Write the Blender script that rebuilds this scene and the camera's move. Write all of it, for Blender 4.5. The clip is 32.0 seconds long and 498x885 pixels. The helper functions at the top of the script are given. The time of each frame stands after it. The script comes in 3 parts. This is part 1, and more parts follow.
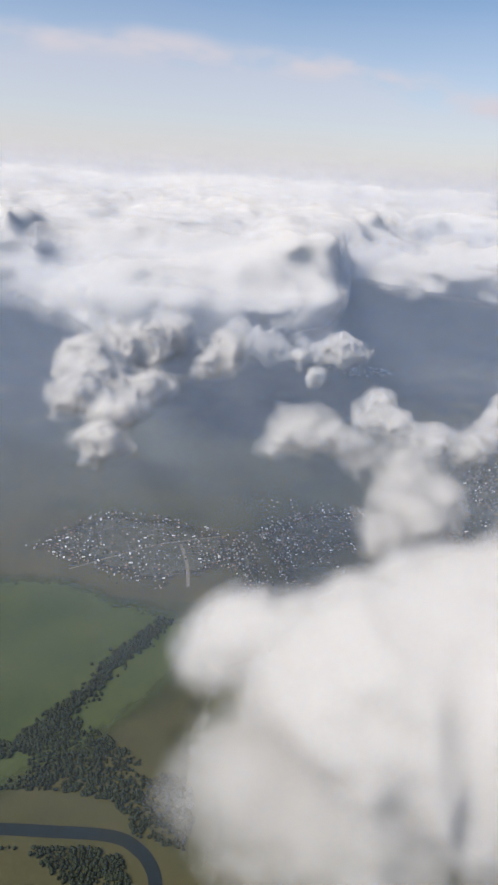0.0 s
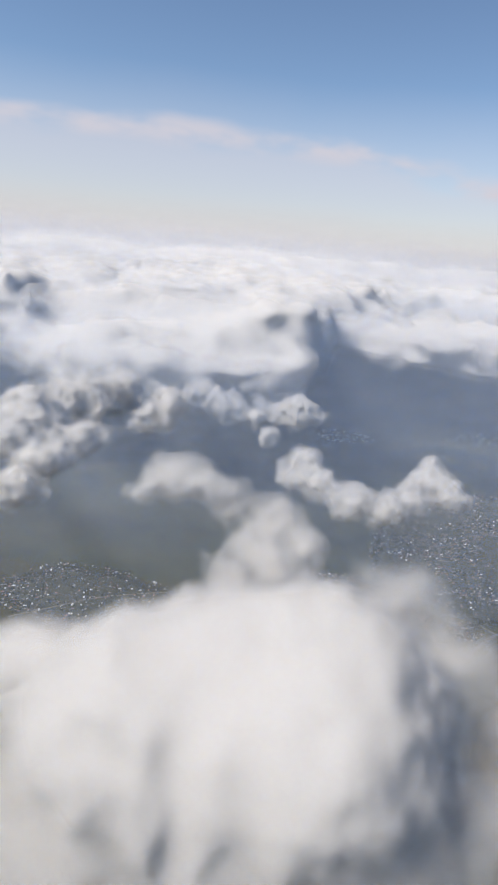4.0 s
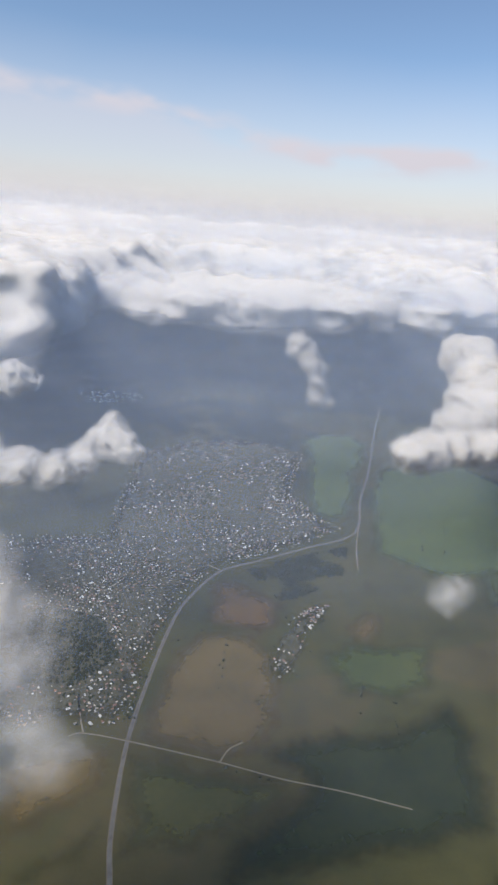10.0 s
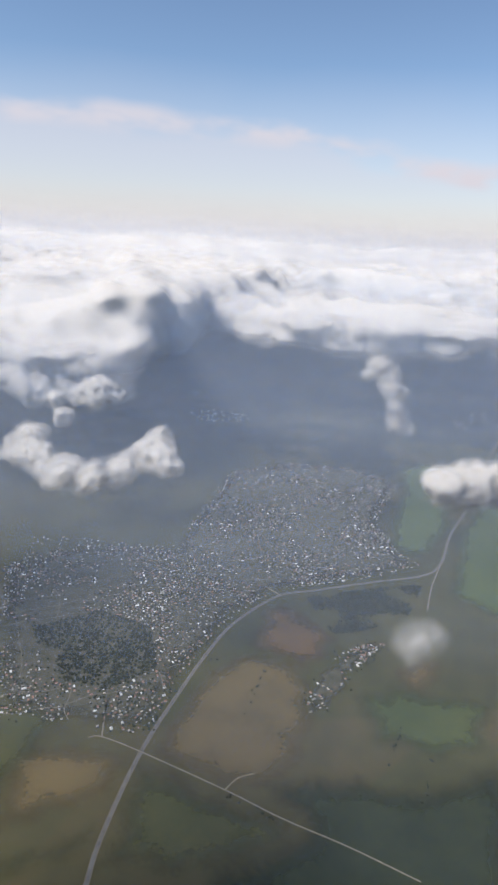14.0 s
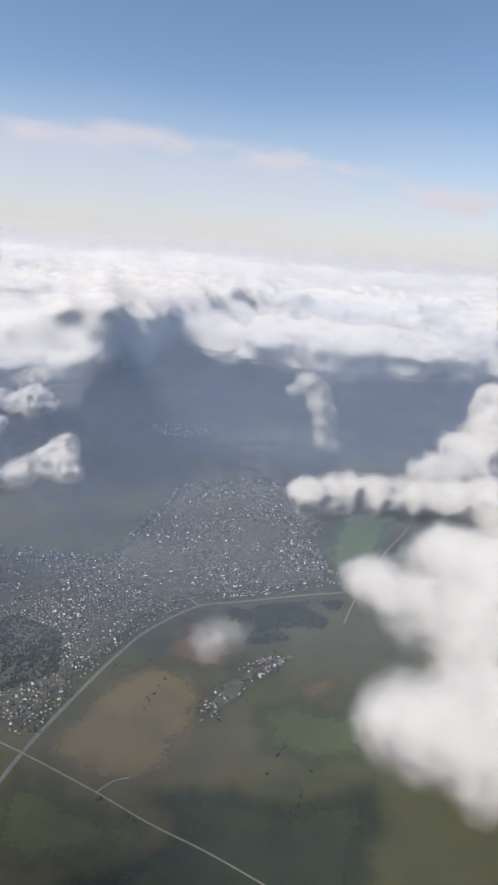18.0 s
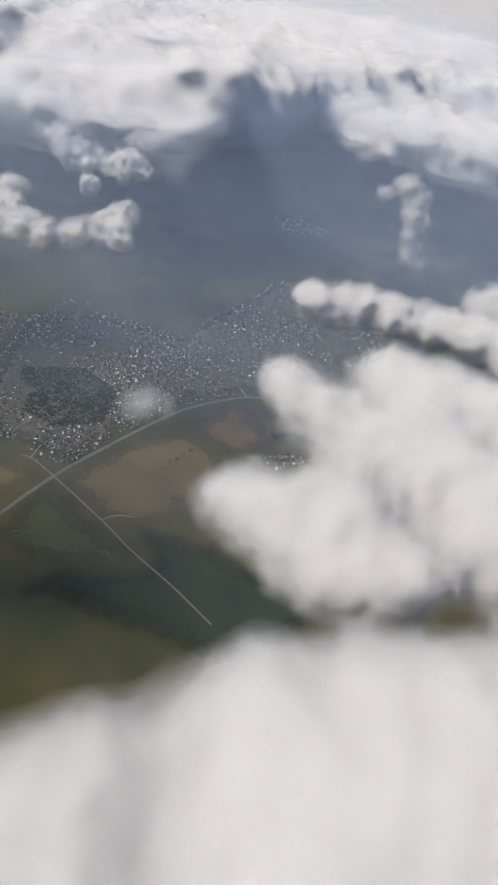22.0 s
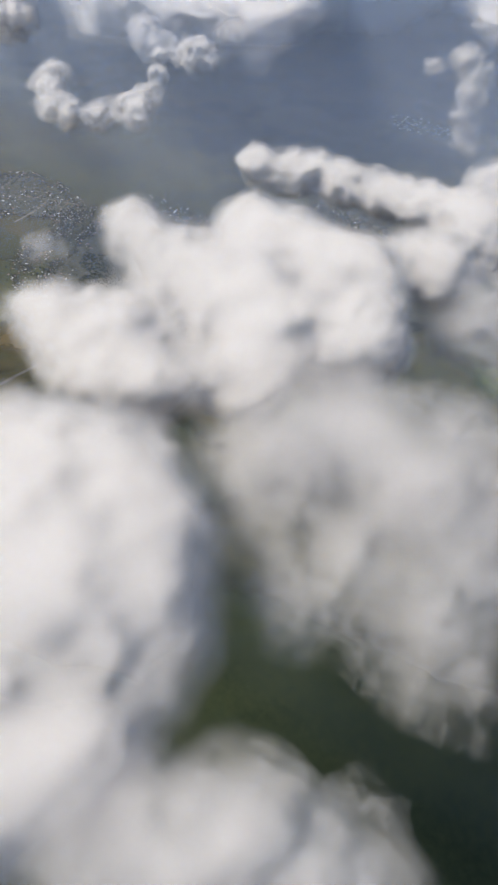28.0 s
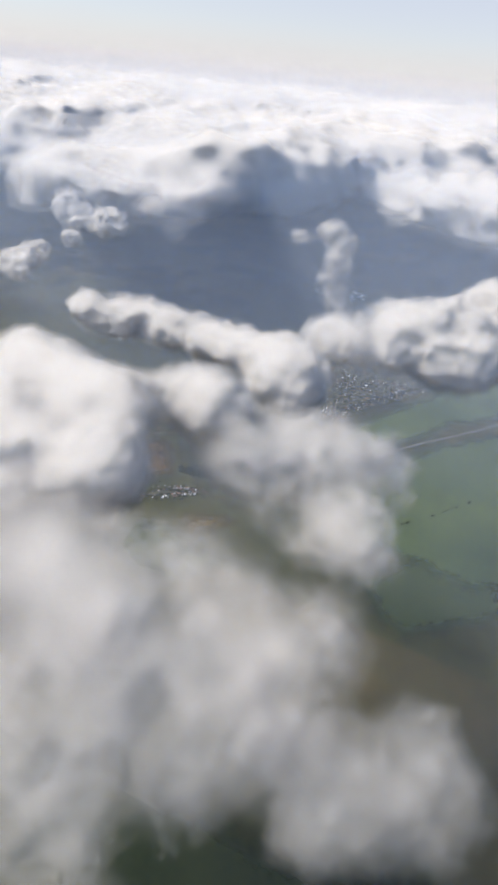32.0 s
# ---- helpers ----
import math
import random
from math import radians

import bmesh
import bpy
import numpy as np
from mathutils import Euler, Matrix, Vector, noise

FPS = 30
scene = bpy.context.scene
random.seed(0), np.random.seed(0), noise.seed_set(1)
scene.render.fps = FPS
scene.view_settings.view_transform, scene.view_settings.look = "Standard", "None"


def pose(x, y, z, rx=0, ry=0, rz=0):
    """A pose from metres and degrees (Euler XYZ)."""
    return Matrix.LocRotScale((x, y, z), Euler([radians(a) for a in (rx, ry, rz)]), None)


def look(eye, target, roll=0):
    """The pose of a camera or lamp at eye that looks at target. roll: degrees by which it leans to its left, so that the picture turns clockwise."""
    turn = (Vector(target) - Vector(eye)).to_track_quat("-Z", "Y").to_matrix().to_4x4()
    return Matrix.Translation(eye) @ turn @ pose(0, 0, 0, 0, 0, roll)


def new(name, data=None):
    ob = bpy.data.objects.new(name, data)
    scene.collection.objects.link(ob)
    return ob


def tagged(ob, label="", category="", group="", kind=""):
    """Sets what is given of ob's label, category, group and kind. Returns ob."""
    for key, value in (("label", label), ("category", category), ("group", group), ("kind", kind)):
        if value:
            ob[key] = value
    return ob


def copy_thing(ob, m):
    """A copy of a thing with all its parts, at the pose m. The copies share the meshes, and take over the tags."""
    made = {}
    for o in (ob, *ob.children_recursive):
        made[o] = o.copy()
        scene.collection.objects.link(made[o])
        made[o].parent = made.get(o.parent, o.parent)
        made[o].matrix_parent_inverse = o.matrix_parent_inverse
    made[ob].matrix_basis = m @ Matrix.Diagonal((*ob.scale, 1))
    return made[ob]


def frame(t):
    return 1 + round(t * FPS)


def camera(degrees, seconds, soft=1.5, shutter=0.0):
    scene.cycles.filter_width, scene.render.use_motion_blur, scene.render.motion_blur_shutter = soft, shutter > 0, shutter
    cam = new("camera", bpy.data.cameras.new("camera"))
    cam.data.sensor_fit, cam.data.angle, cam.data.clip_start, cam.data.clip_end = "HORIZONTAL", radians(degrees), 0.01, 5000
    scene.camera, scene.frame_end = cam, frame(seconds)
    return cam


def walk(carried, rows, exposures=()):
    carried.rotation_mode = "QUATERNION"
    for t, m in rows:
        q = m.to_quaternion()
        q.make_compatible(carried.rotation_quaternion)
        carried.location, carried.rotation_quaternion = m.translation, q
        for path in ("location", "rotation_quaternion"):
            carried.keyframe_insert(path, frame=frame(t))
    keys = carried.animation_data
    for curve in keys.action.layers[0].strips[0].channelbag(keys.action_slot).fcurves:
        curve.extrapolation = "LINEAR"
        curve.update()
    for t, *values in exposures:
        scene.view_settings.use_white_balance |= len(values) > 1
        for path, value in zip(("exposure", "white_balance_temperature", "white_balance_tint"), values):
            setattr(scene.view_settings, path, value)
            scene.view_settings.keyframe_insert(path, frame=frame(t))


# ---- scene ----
cam = camera(43.9, 32.0, soft=2.2)
PATH = [
    (0, (-49.807, 5.405, 318.378), (-49.787, 7.231, 317.563), 3.5),
    (0.5, (-43.074, 3.091, 318.985), (-43.092, 4.952, 318.252), 3.8),
    (1, (-34.847, 1.171, 319.324), (-34.88, 3.05, 318.641), 4.3),
    (1.5, (-27.161, 0.636, 319.908), (-27.198, 2.53, 319.267), 4.6),
    (2, (-20.356, -0.511, 320.251), (-20.402, 1.39, 319.633), 4.7),
    (2.5, (-13.398, -1.322, 320.932), (-13.418, 0.583, 320.325), 3.3),
    (3, (-7.294, -2.506, 321.345), (-7.271, -0.606, 320.722), 3.9),
    (3.5, (2.998, -3.021, 319.992), (2.988, -1.121, 319.367), 4.6),
    (5.5, (35.999, -5.435, 318.312), (35.874, -3.526, 317.731), 4.2),
    (6, (42.585, -6.332, 319.031), (42.525, -4.412, 318.474), 3.8),
    (6.5, (50.688, -12.756, 320.432), (50.916, -10.841, 319.902), 5.0),
    (7, (63.564, -11.183, 321.471), (63.948, -9.296, 320.932), 4.6),
    (7.5, (74.029, -12.938, 322.132), (74.539, -11.093, 321.554), 5.0),
    (8, (83.778, -14.669, 323.253), (84.356, -12.854, 322.643), 4.8),
    (8.5, (93.884, -14.369, 324.228), (94.484, -12.575, 323.58), 5.6),
    (9, (103.583, -14.447, 326.183), (104.14, -12.648, 325.509), 4.4),
    (9.5, (111.095, -15.353, 327.352), (111.608, -13.55, 326.654), 4.7),
    (10, (118.737, -18.018, 328.579), (119.221, -16.21, 327.874), 4.7),
    (10.5, (127.835, -19.158, 329.238), (128.317, -17.368, 328.487), 4.9),
    (11, (137.927, -18.077, 328.806), (138.243, -16.22, 328.132), 2.9),
    (11.5, (147.827, -20.351, 328.763), (148.058, -18.486, 328.079), 3.4),
    (12, (156.438, -20.824, 328.479), (156.614, -18.962, 327.769), 3.7),
    (12.5, (166.306, -18.187, 327.882), (166.437, -16.323, 327.17), 3.8),
    (13, (175.769, -20.219, 327.535), (175.858, -18.348, 326.836), 3.4),
    (13.5, (184.297, -20.625, 327.767), (184.34, -18.747, 327.08), 2.9),
    (15.5, (219.667, -27.649, 327.265), (219.656, -25.731, 326.698), 3.9),
    (16, (230.408, -28.563, 327.132), (230.406, -26.651, 326.546), 4.2),
    (16.5, (240.657, -29.298, 327.682), (240.665, -27.39, 327.082), 4.1),
    (17, (250.337, -29.778, 328.236), (250.338, -27.867, 327.645), 3.7),
    (17.5, (259.99, -30.831, 328.91), (259.988, -28.92, 328.317), 4.1),
    (18, (269.505, -32.586, 329.864), (269.51, -30.678, 329.264), 4.6),
    (18.5, (279.289, -35.655, 331.768), (279.292, -33.753, 331.15), 5.3),
    (19, (289.833, -34.967, 332.118), (289.816, -33.075, 331.468), 4.6),
    (19.5, (299.998, -37.295, 334.505), (299.97, -35.425, 333.798), 5.3),
    (20, (309.888, -38.246, 335.347), (309.851, -36.408, 334.56), 5.5),
    (20.5, (321.282, -38.389, 336.363), (321.242, -36.597, 335.476), 6.3),
    (21, (333.004, -36.533, 335.959), (332.947, -34.798, 334.965), 6.9),
    (21.5, (344.649, -32.221, 336.169), (344.527, -30.557, 335.065), 8.1),
    (22, (354.541, -28.559, 334.746), (354.21, -26.987, 333.555), 10.7),
    (22.5, (365.409, -25.244, 333.632), (365.041, -23.723, 332.386), 9.6),
    (23, (376.537, -25.302, 332.376), (376.165, -23.756, 331.163), 5.3),
    (23.5, (386.453, -19.239, 331.636), (386.031, -17.702, 330.428), 4.7),
    (24, (395.978, -16.218, 330.49), (395.549, -14.73, 329.224), 5.5),
    (24.5, (408.088, -14.552, 330.082), (407.62, -13.115, 328.771), 5.1),
    (26.5, (460.926, -15.903, 331.067), (460.258, -14.607, 329.698), 2.4),
    (27, (473.836, -13.214, 331.898), (473.142, -11.947, 330.515), 3.7),
    (27.5, (484.828, -11.924, 331.888), (484.112, -10.683, 330.492), 2.7),
    (28, (495.536, -7.08, 331.599), (494.811, -5.859, 330.19), 3.8),
    (28.5, (506.706, -0.942, 330.067), (506.033, 0.271, 328.627), 5.8),
    (29, (516.993, 2.825, 327.999), (516.379, 4.069, 326.558), 7.9),
    (29.5, (526.814, 8.601, 327.879), (526.178, 9.886, 326.485), 7.4),
    (30, (533.928, 19.063, 328.162), (533.213, 20.406, 326.864), 6.3),
    (30.5, (542.106, 26.802, 326.925), (541.348, 28.184, 325.692), 6.1),
    (31, (552.648, 31.733, 328.189), (551.867, 33.143, 327.005), 6.4),
    (31.5, (560.905, 39.357, 328.45), (560.075, 40.805, 327.347), 6.5),
    (32, (569.412, 44.926, 326.26), (568.569, 46.417, 325.227), 5.7),
]
walk(cam, [(t, look(eye, target, roll)) for t, eye, target, roll in PATH], [(t, e, k, 11) for t, e, k in ((0, 0.18, 7250), (6, 0.15, 7200), (13, 0.3, 7250), (19, 0.22, 7250), (22, 0.05, 7300), (28, 0.25, 7300), (32, 0.38, 7300))])
scene.cycles.transparent_max_bounces = 64

# ---- light ----
SUN_EL, SUN_LEFT = radians(47.0), radians(114.0)
to_sun = Vector((-math.sin(SUN_LEFT) * math.cos(SUN_EL), math.cos(SUN_LEFT) * math.cos(SUN_EL), math.sin(SUN_EL)))
world = bpy.data.worlds.new("sky")
scene.world = world
world.use_nodes = True
wn, wl = world.node_tree.nodes, world.node_tree.links
wn.clear()
sky = wn.new("ShaderNodeTexSky")
sky.sky_type, sky.sun_disc = "NISHITA", False
sky.sun_elevation, sky.sun_rotation = SUN_EL, -SUN_LEFT
sky.altitude, sky.air_density, sky.dust_density, sky.ozone_density = 1500, 1.0, 0.4, 5.0
back = wn.new("ShaderNodeBackground")
back.inputs["Strength"].default_value = 0.12
wl.new(sky.outputs[0], back.inputs["Color"])
wl.new(back.outputs[0], wn.new("ShaderNodeOutputWorld").inputs["Surface"])
sun = new("sun", bpy.data.lights.new("sun", "SUN"))
sun.data.energy, sun.data.angle, sun.data.color = 3.0, radians(22.0), (1.0, 0.95, 0.88)
sun.matrix_world = look(to_sun * 400, (0, 0, 0))


# ---- materials ----
def node_material(name):
    m = bpy.data.materials.new(name)
    m.use_nodes = True
    m.node_tree.nodes.clear()
    out = m.node_tree.nodes.new("ShaderNodeOutputMaterial")
    return m, m.node_tree.nodes, m.node_tree.links, out


def noise_node(n, l, scale, detail=4.0, rough=0.55, stretch=None):
    at = n.new("ShaderNodeNewGeometry").outputs["Position"]
    if stretch:
        mp = n.new("ShaderNodeMapping")
        mp.inputs["Scale"].default_value = stretch
        l.new(at, mp.inputs["Vector"])
        at = mp.outputs[0]
    t = n.new("ShaderNodeTexNoise")
    t.inputs["Scale"].default_value, t.inputs["Detail"].default_value, t.inputs["Roughness"].default_value = scale, detail, rough
    l.new(at, t.inputs["Vector"])
    return t.outputs["Fac"]


def ramp_node(n, l, fac, stops):
    r = n.new("ShaderNodeValToRGB")
    e = r.color_ramp.elements
    while len(e) < len(stops):
        e.new(0.5)
    for el, (p, c) in zip(e, stops):
        el.position, el.color = p, (*c, 1) if len(c) == 3 else c
    l.new(fac, r.inputs["Fac"])
    return r.outputs["Color"]


def math_node(n, l, op, a, b=0.0, clamp=False):
    k = n.new("ShaderNodeMath")
    k.operation, k.use_clamp = op, clamp
    for s, v in zip(k.inputs, (a, b)):
        if isinstance(v, (int, float)):
            s.default_value = v
        else:
            l.new(v, s)
    return k.outputs[0]


def range_node(n, l, v, a, b, c=0.0, d=1.0, smooth=True):
    k = n.new("ShaderNodeMapRange")
    k.interpolation_type = "SMOOTHSTEP" if smooth else "LINEAR"
    l.new(v, k.inputs["Value"])
    for name, x in zip(("From Min", "From Max", "To Min", "To Max"), (a, b, c, d)):
        k.inputs[name].default_value = x
    return k.outputs[0]


def height_node(n, l):
    s = n.new("ShaderNodeSeparateXYZ")
    l.new(n.new("ShaderNodeNewGeometry").outputs["Position"], s.inputs[0])
    return s.outputs["Z"]


def surface(name, dark, light, scale, rough=0.9, fine=6.0, bump=0.3, tint=None, vary=0.0, feather=False):
    """A rough surface between two colours, with a coarse and a fine grain."""
    m, n, l, out = node_material(name)
    b = n.new("ShaderNodeBsdfPrincipled")
    b.inputs["Roughness"].default_value, b.inputs["Specular IOR Level"].default_value = rough, 0.25
    big, small = noise_node(n, l, scale), noise_node(n, l, scale * fine, 3.0)
    mixed = math_node(n, l, "ADD", math_node(n, l, "MULTIPLY", big, 0.65), math_node(n, l, "MULTIPLY", small, 0.35))
    stops = [(0.36, dark), (0.64, light)]
    if tint:
        stops = [(0.34, dark), (0.52, light), (0.66, tint)]
    col = ramp_node(n, l, mixed, stops)
    if vary:
        hs = n.new("ShaderNodeHueSaturation")
        l.new(col, hs.inputs["Color"])
        l.new(range_node(n, l, n.new("ShaderNodeObjectInfo").outputs["Random"], 0, 1, 1 - vary, 1 + vary, False), hs.inputs["Value"])
        col = hs.outputs[0]
    l.new(col, b.inputs["Base Color"])
    bp = n.new("ShaderNodeBump")
    bp.inputs["Strength"].default_value, bp.inputs["Distance"].default_value = bump, 0.3
    l.new(small, bp.inputs["Height"])
    l.new(bp.outputs[0], b.inputs["Normal"])
    if not feather:
        l.new(b.outputs[0], out.inputs[0])
        return m
    # the patch thins out along its rim, where the ground below shows through
    rim = n.new("ShaderNodeAttribute")
    rim.attribute_name = "blend"
    mix = n.new("ShaderNodeMixShader")
    rim_cover = math_node(n, l, "ADD", rim.outputs["Fac"], math_node(n, l, "MULTIPLY", math_node(n, l, "SUBTRACT", mixed, 0.5), 1.0))
    l.new(range_node(n, l, rim_cover, 0.05, 0.85, 0.0, 1.0), mix.inputs[0])
    l.new(n.new("ShaderNodeBsdfTransparent").outputs[0], mix.inputs[1])
    l.new(b.outputs[0], mix.inputs[2])
    l.new(mix.outputs[0], out.inputs[0])
    return m


def lit_normal(n, l, lift=0.4):
    """The face's own direction tilted upwards, to imitate light spreading inside cloud and haze."""
    own = n.new("ShaderNodeVectorMath")
    own.operation = "MULTIPLY_ADD"
    l.new(n.new("ShaderNodeNewGeometry").outputs["Normal"], own.inputs[0])
    own.inputs[1].default_value, own.inputs[2].default_value = (1 - lift,) * 3, (-0.2 * lift, -0.2 * lift, lift)
    unit = n.new("ShaderNodeVectorMath")
    unit.operation = "NORMALIZE"
    l.new(own.outputs[0], unit.inputs[0])
    return unit.outputs[0]


def vapour(name, cover, albedo=(0.98, 0.98, 0.98), share=0.4, lift=0.65):
    """Cloud droplets: white, scattering light to both sides, letting the rest pass."""
    m, n, l, out = node_material(name)
    d, t = n.new("ShaderNodeBsdfDiffuse"), n.new("ShaderNodeBsdfTranslucent")
    d.inputs[0].default_value = t.inputs[0].default_value = (*albedo, 1)
    l.new(lit_normal(n, l, lift), d.inputs["Normal"])
    both = n.new("ShaderNodeMixShader")
    both.inputs[0].default_value = share
    l.new(d.outputs[0], both.inputs[1])
    l.new(t.outputs[0], both.inputs[2])
    if cover < 1:
        mix = n.new("ShaderNodeMixShader")
        mix.inputs[0].default_value = cover
        l.new(n.new("ShaderNodeBsdfTransparent").outputs[0], mix.inputs[1])
        l.new(both.outputs[0], mix.inputs[2])
        both = mix
    l.new(both.outputs[0], out.inputs[0])
    return m


SOLID = vapour("dense_vapour", 1, (0.93, 0.93, 0.93), 0.08, 0.7)
SKINS = [vapour("thin_vapour", c) for c in (0.035, 0.055, 0.08, 0.105, 0.135, 0.17, 0.22, 0.28)]
FINE = [vapour("fine_vapour", 0.02 + 0.30 * (k / 13) ** 1.6) for k in range(14)]
THICK = [vapour("thick_vapour", 0.008 + 0.15 * k / 17) for k in range(18)]
SMOKE = [vapour("smoky_vapour", 0.008 + 0.07 * k / 17) for k in range(18)]
WISP = [vapour("wispy_vapour", 0.004 + 0.035 * k / 17) for k in range(18)]
BANK = [vapour("bank_vapour", c) for c in (0.06, 0.1, 0.15, 0.2, 0.26)]

# ---- clouds: puffs melted together, frayed by noise, a closed core inside thin skins of growing density ----
TABLE = np.random.RandomState(7).rand(32, 32, 32).astype(np.float32)


def lattice(p):
    i = np.floor(p).astype(np.int32)
    f = p - i
    f = f * f * (3 - 2 * f)
    a, b = i & 31, (i + 1) & 31
    g = lambda x, y, z: TABLE[x[..., 0], y[..., 1], z[..., 2]]
    u, v, w = f[..., 0], f[..., 1], f[..., 2]
    lo = (g(a, a, a) * (1 - u) + g(b, a, a) * u) * (1 - v) + (g(a, b, a) * (1 - u) + g(b, b, a) * u) * v
    hi = (g(a, a, b) * (1 - u) + g(b, a, b) * u) * (1 - v) + (g(a, b, b) * (1 - u) + g(b, b, b) * u) * v
    return lo * (1 - w) + hi * w


def billow(p, size, octaves=4, keep=0.55):
    """Noise with rounded lumps, about -0.5 to 0.5."""
    total, amount, whole = 0, 1.0, 0.0
    for k in range(octaves):
        q = lattice(p / size + 17.3 * k)
        total = total + amount * (q if k == 0 else 1 - np.abs(2 * q - 1) * 1.2)
        whole += amount
        amount, size = amount * keep, size / 2.1
    return total / whole - 0.5


def skin(field, level, low, step):
    """The surface on which a field on a grid takes a level: vertices and quads."""
    s = field > level
    c = [(i, j, k) for i in (0, 1) for j in (0, 1) for k in (0, 1)]
    n = [d - 1 for d in s.shape]
    cut = lambda a, o: a[o[0]:o[0] + n[0], o[1]:o[1] + n[1], o[2]:o[2] + n[2]]
    count = sum(cut(s, o).astype(np.int8) for o in c)
    live = (count > 0) & (count < 8)
    cells = np.argwhere(live)
    if not len(cells):
        return np.zeros((0, 3)), np.zeros((0, 4), int)
    index = np.full(live.shape, -1, np.int64)
    index[live] = np.arange(len(cells))
    total, number = np.zeros((len(cells), 3)), np.zeros((len(cells), 1))
    for a in c:
        for axis in range(3):
            if a[axis]:
                continue
            b = list(a)
            b[axis] = 1
            fa = field[tuple((cells + a).T)]
            fb = field[tuple((cells + b).T)]
            cross = (fa > level) != (fb > level)
            share = np.where(cross, (level - fa) / np.where(fb == fa, 1, fb - fa), 0)
            at = np.array(a, float) + np.outer(share, np.array(b) - np.array(a))
            total += at * cross[:, None]
            number += cross[:, None]
    verts = (cells + total / number) * step + low
    quads = []
    for axis in range(3):
        u, v = (axis + 1) % 3, (axis + 2) % 3
        first = [slice(None)] * 3
        second = [slice(None)] * 3
        first[axis], second[axis] = slice(0, -1), slice(1, None)
        sa, sb = s[tuple(first)], s[tuple(second)]
        edge = np.argwhere(sa != sb)
        ok = (edge[:, u] > 0) & (edge[:, v] > 0) & (edge[:, u] < n[u]) & (edge[:, v] < n[v])
        edge = edge[ok]
        flip = sa[tuple(edge.T)]
        du, dv = np.eye(3, dtype=int)[u], np.eye(3, dtype=int)[v]
        q = np.stack([index[tuple((edge - o).T)] for o in (du + dv, dv, 0 * du, du)], 1)
        q[~flip] = q[~flip][:, ::-1]
        quads.append(q)
    return verts, np.concatenate(quads)


def skins_object(name, layers):
    """One mesh from (vertices, quads, material) layers."""
    verts, faces, which, base, mats = [], [], [], 0, []
    for v, q, m in layers:
        if len(v):
            if m not in mats:
                mats.append(m)
            verts.append(v)
            faces.append(q + base)
            which.append(np.full(len(q), mats.index(m)))
            base += len(v)
    verts, faces, which = np.concatenate(verts), np.concatenate(faces), np.concatenate(which)
    me = bpy.data.meshes.new(name)
    me.vertices.add(len(verts))
    me.vertices.foreach_set("co", verts.astype(np.float32).ravel())
    me.loops.add(len(faces) * 4)
    me.loops.foreach_set("vertex_index", faces.ravel().astype(np.int32))
    me.polygons.add(len(faces))
    me.polygons.foreach_set("loop_start", np.arange(0, len(faces) * 4, 4, dtype=np.int32))
    me.polygons.foreach_set("material_index", which.astype(np.int32))
    me.polygons.foreach_set("use_smooth", np.ones(len(faces), bool))
    for m in mats:
        me.materials.append(m)
    me.update()
    return new(name, me)


def cloud(name, label, puffs, step, fray, soft, kind, flat=0.8):
    """puffs: centre and radius of each lump, in metres; soft: width of the frayed rim."""
    p = np.array(puffs, np.float32)
    mean = float(p[:, 3].mean())
    pad = 0.45 * mean + soft
    low = (p[:, :3] - p[:, 3:] - pad).min(0)
    high = (p[:, :3] + p[:, 3:] + pad).max(0)
    axes = [np.arange(a, b + step, step, dtype=np.float32) for a, b in zip(low, high)]
    grid = np.stack(np.meshgrid(*axes, indexing="ij"), -1)
    melt = 0.42 * mean
    total = np.zeros(grid.shape[:3], np.float32)
    for x, y, z, r in p:
        gx, gy, gz = grid[..., 0] - x, grid[..., 1] - y, (grid[..., 2] - z) / flat
        total += np.exp(np.clip((r - np.sqrt(gx * gx + gy * gy + gz * gz)) / melt, -30, 30))
    smooth = melt * np.log(total + 1e-12) - 0.25 * mean
    coarse = fray * mean * billow(grid + 3.1 * len(p), 1.7 * mean, 2, 0.5)
    field = smooth + coarse * np.clip(1.0 - smooth / (0.5 * mean), 0.2, 1.0)
    fine = fray * 0.8 * mean * billow(grid + 7.7, 0.7 * mean, 3, 0.58)
    field += fine * np.clip(0.8 - field / (0.3 * mean), 0.0, 0.9)
    inner = np.minimum(field, smooth + 0.15 * coarse)
    # the rim is wide in some places and sharp in others
    field = np.where(field < 0, field / (0.8 + 0.45 * lattice(grid / (0.9 * mean) + 9.0)), field)
    edge = np.ones_like(field, bool)
    edge[1:-1, 1:-1, 1:-1] = False
    field[edge] = np.minimum(field[edge], -2 * soft)
    inner[edge] = -2 * soft
    if kind == "solid":
        some = FINE if mean > 12 else SKINS
        layers = [(*skin(field, soft * (k / len(some) * 1.3 - 0.75), low, step), m) for k, m in enumerate(some)]
        core = [(*skin(inner, soft * 0.65, low, step), SOLID)]
    else:
        top = float(field.max())
        count = 18
        layers = [(*skin(field, -0.7 * soft + (0.8 * top + 0.7 * soft) * (k / count) ** 1.1, low, step), {"smoke": SMOKE, "wisp": WISP, "thick": THICK}[kind][k]) for k in range(count)]
        layers, core = layers[: count // 2], layers[count // 2 :]
    ob = new(name)
    for part_name, some in (("dense_core", core), ("frayed_rim", layers)):
        if sum(len(v) for v, _, _ in some):
            skins_object(part_name, some).parent = ob
    return tagged(ob, label, "cloud", "cumulus clouds")


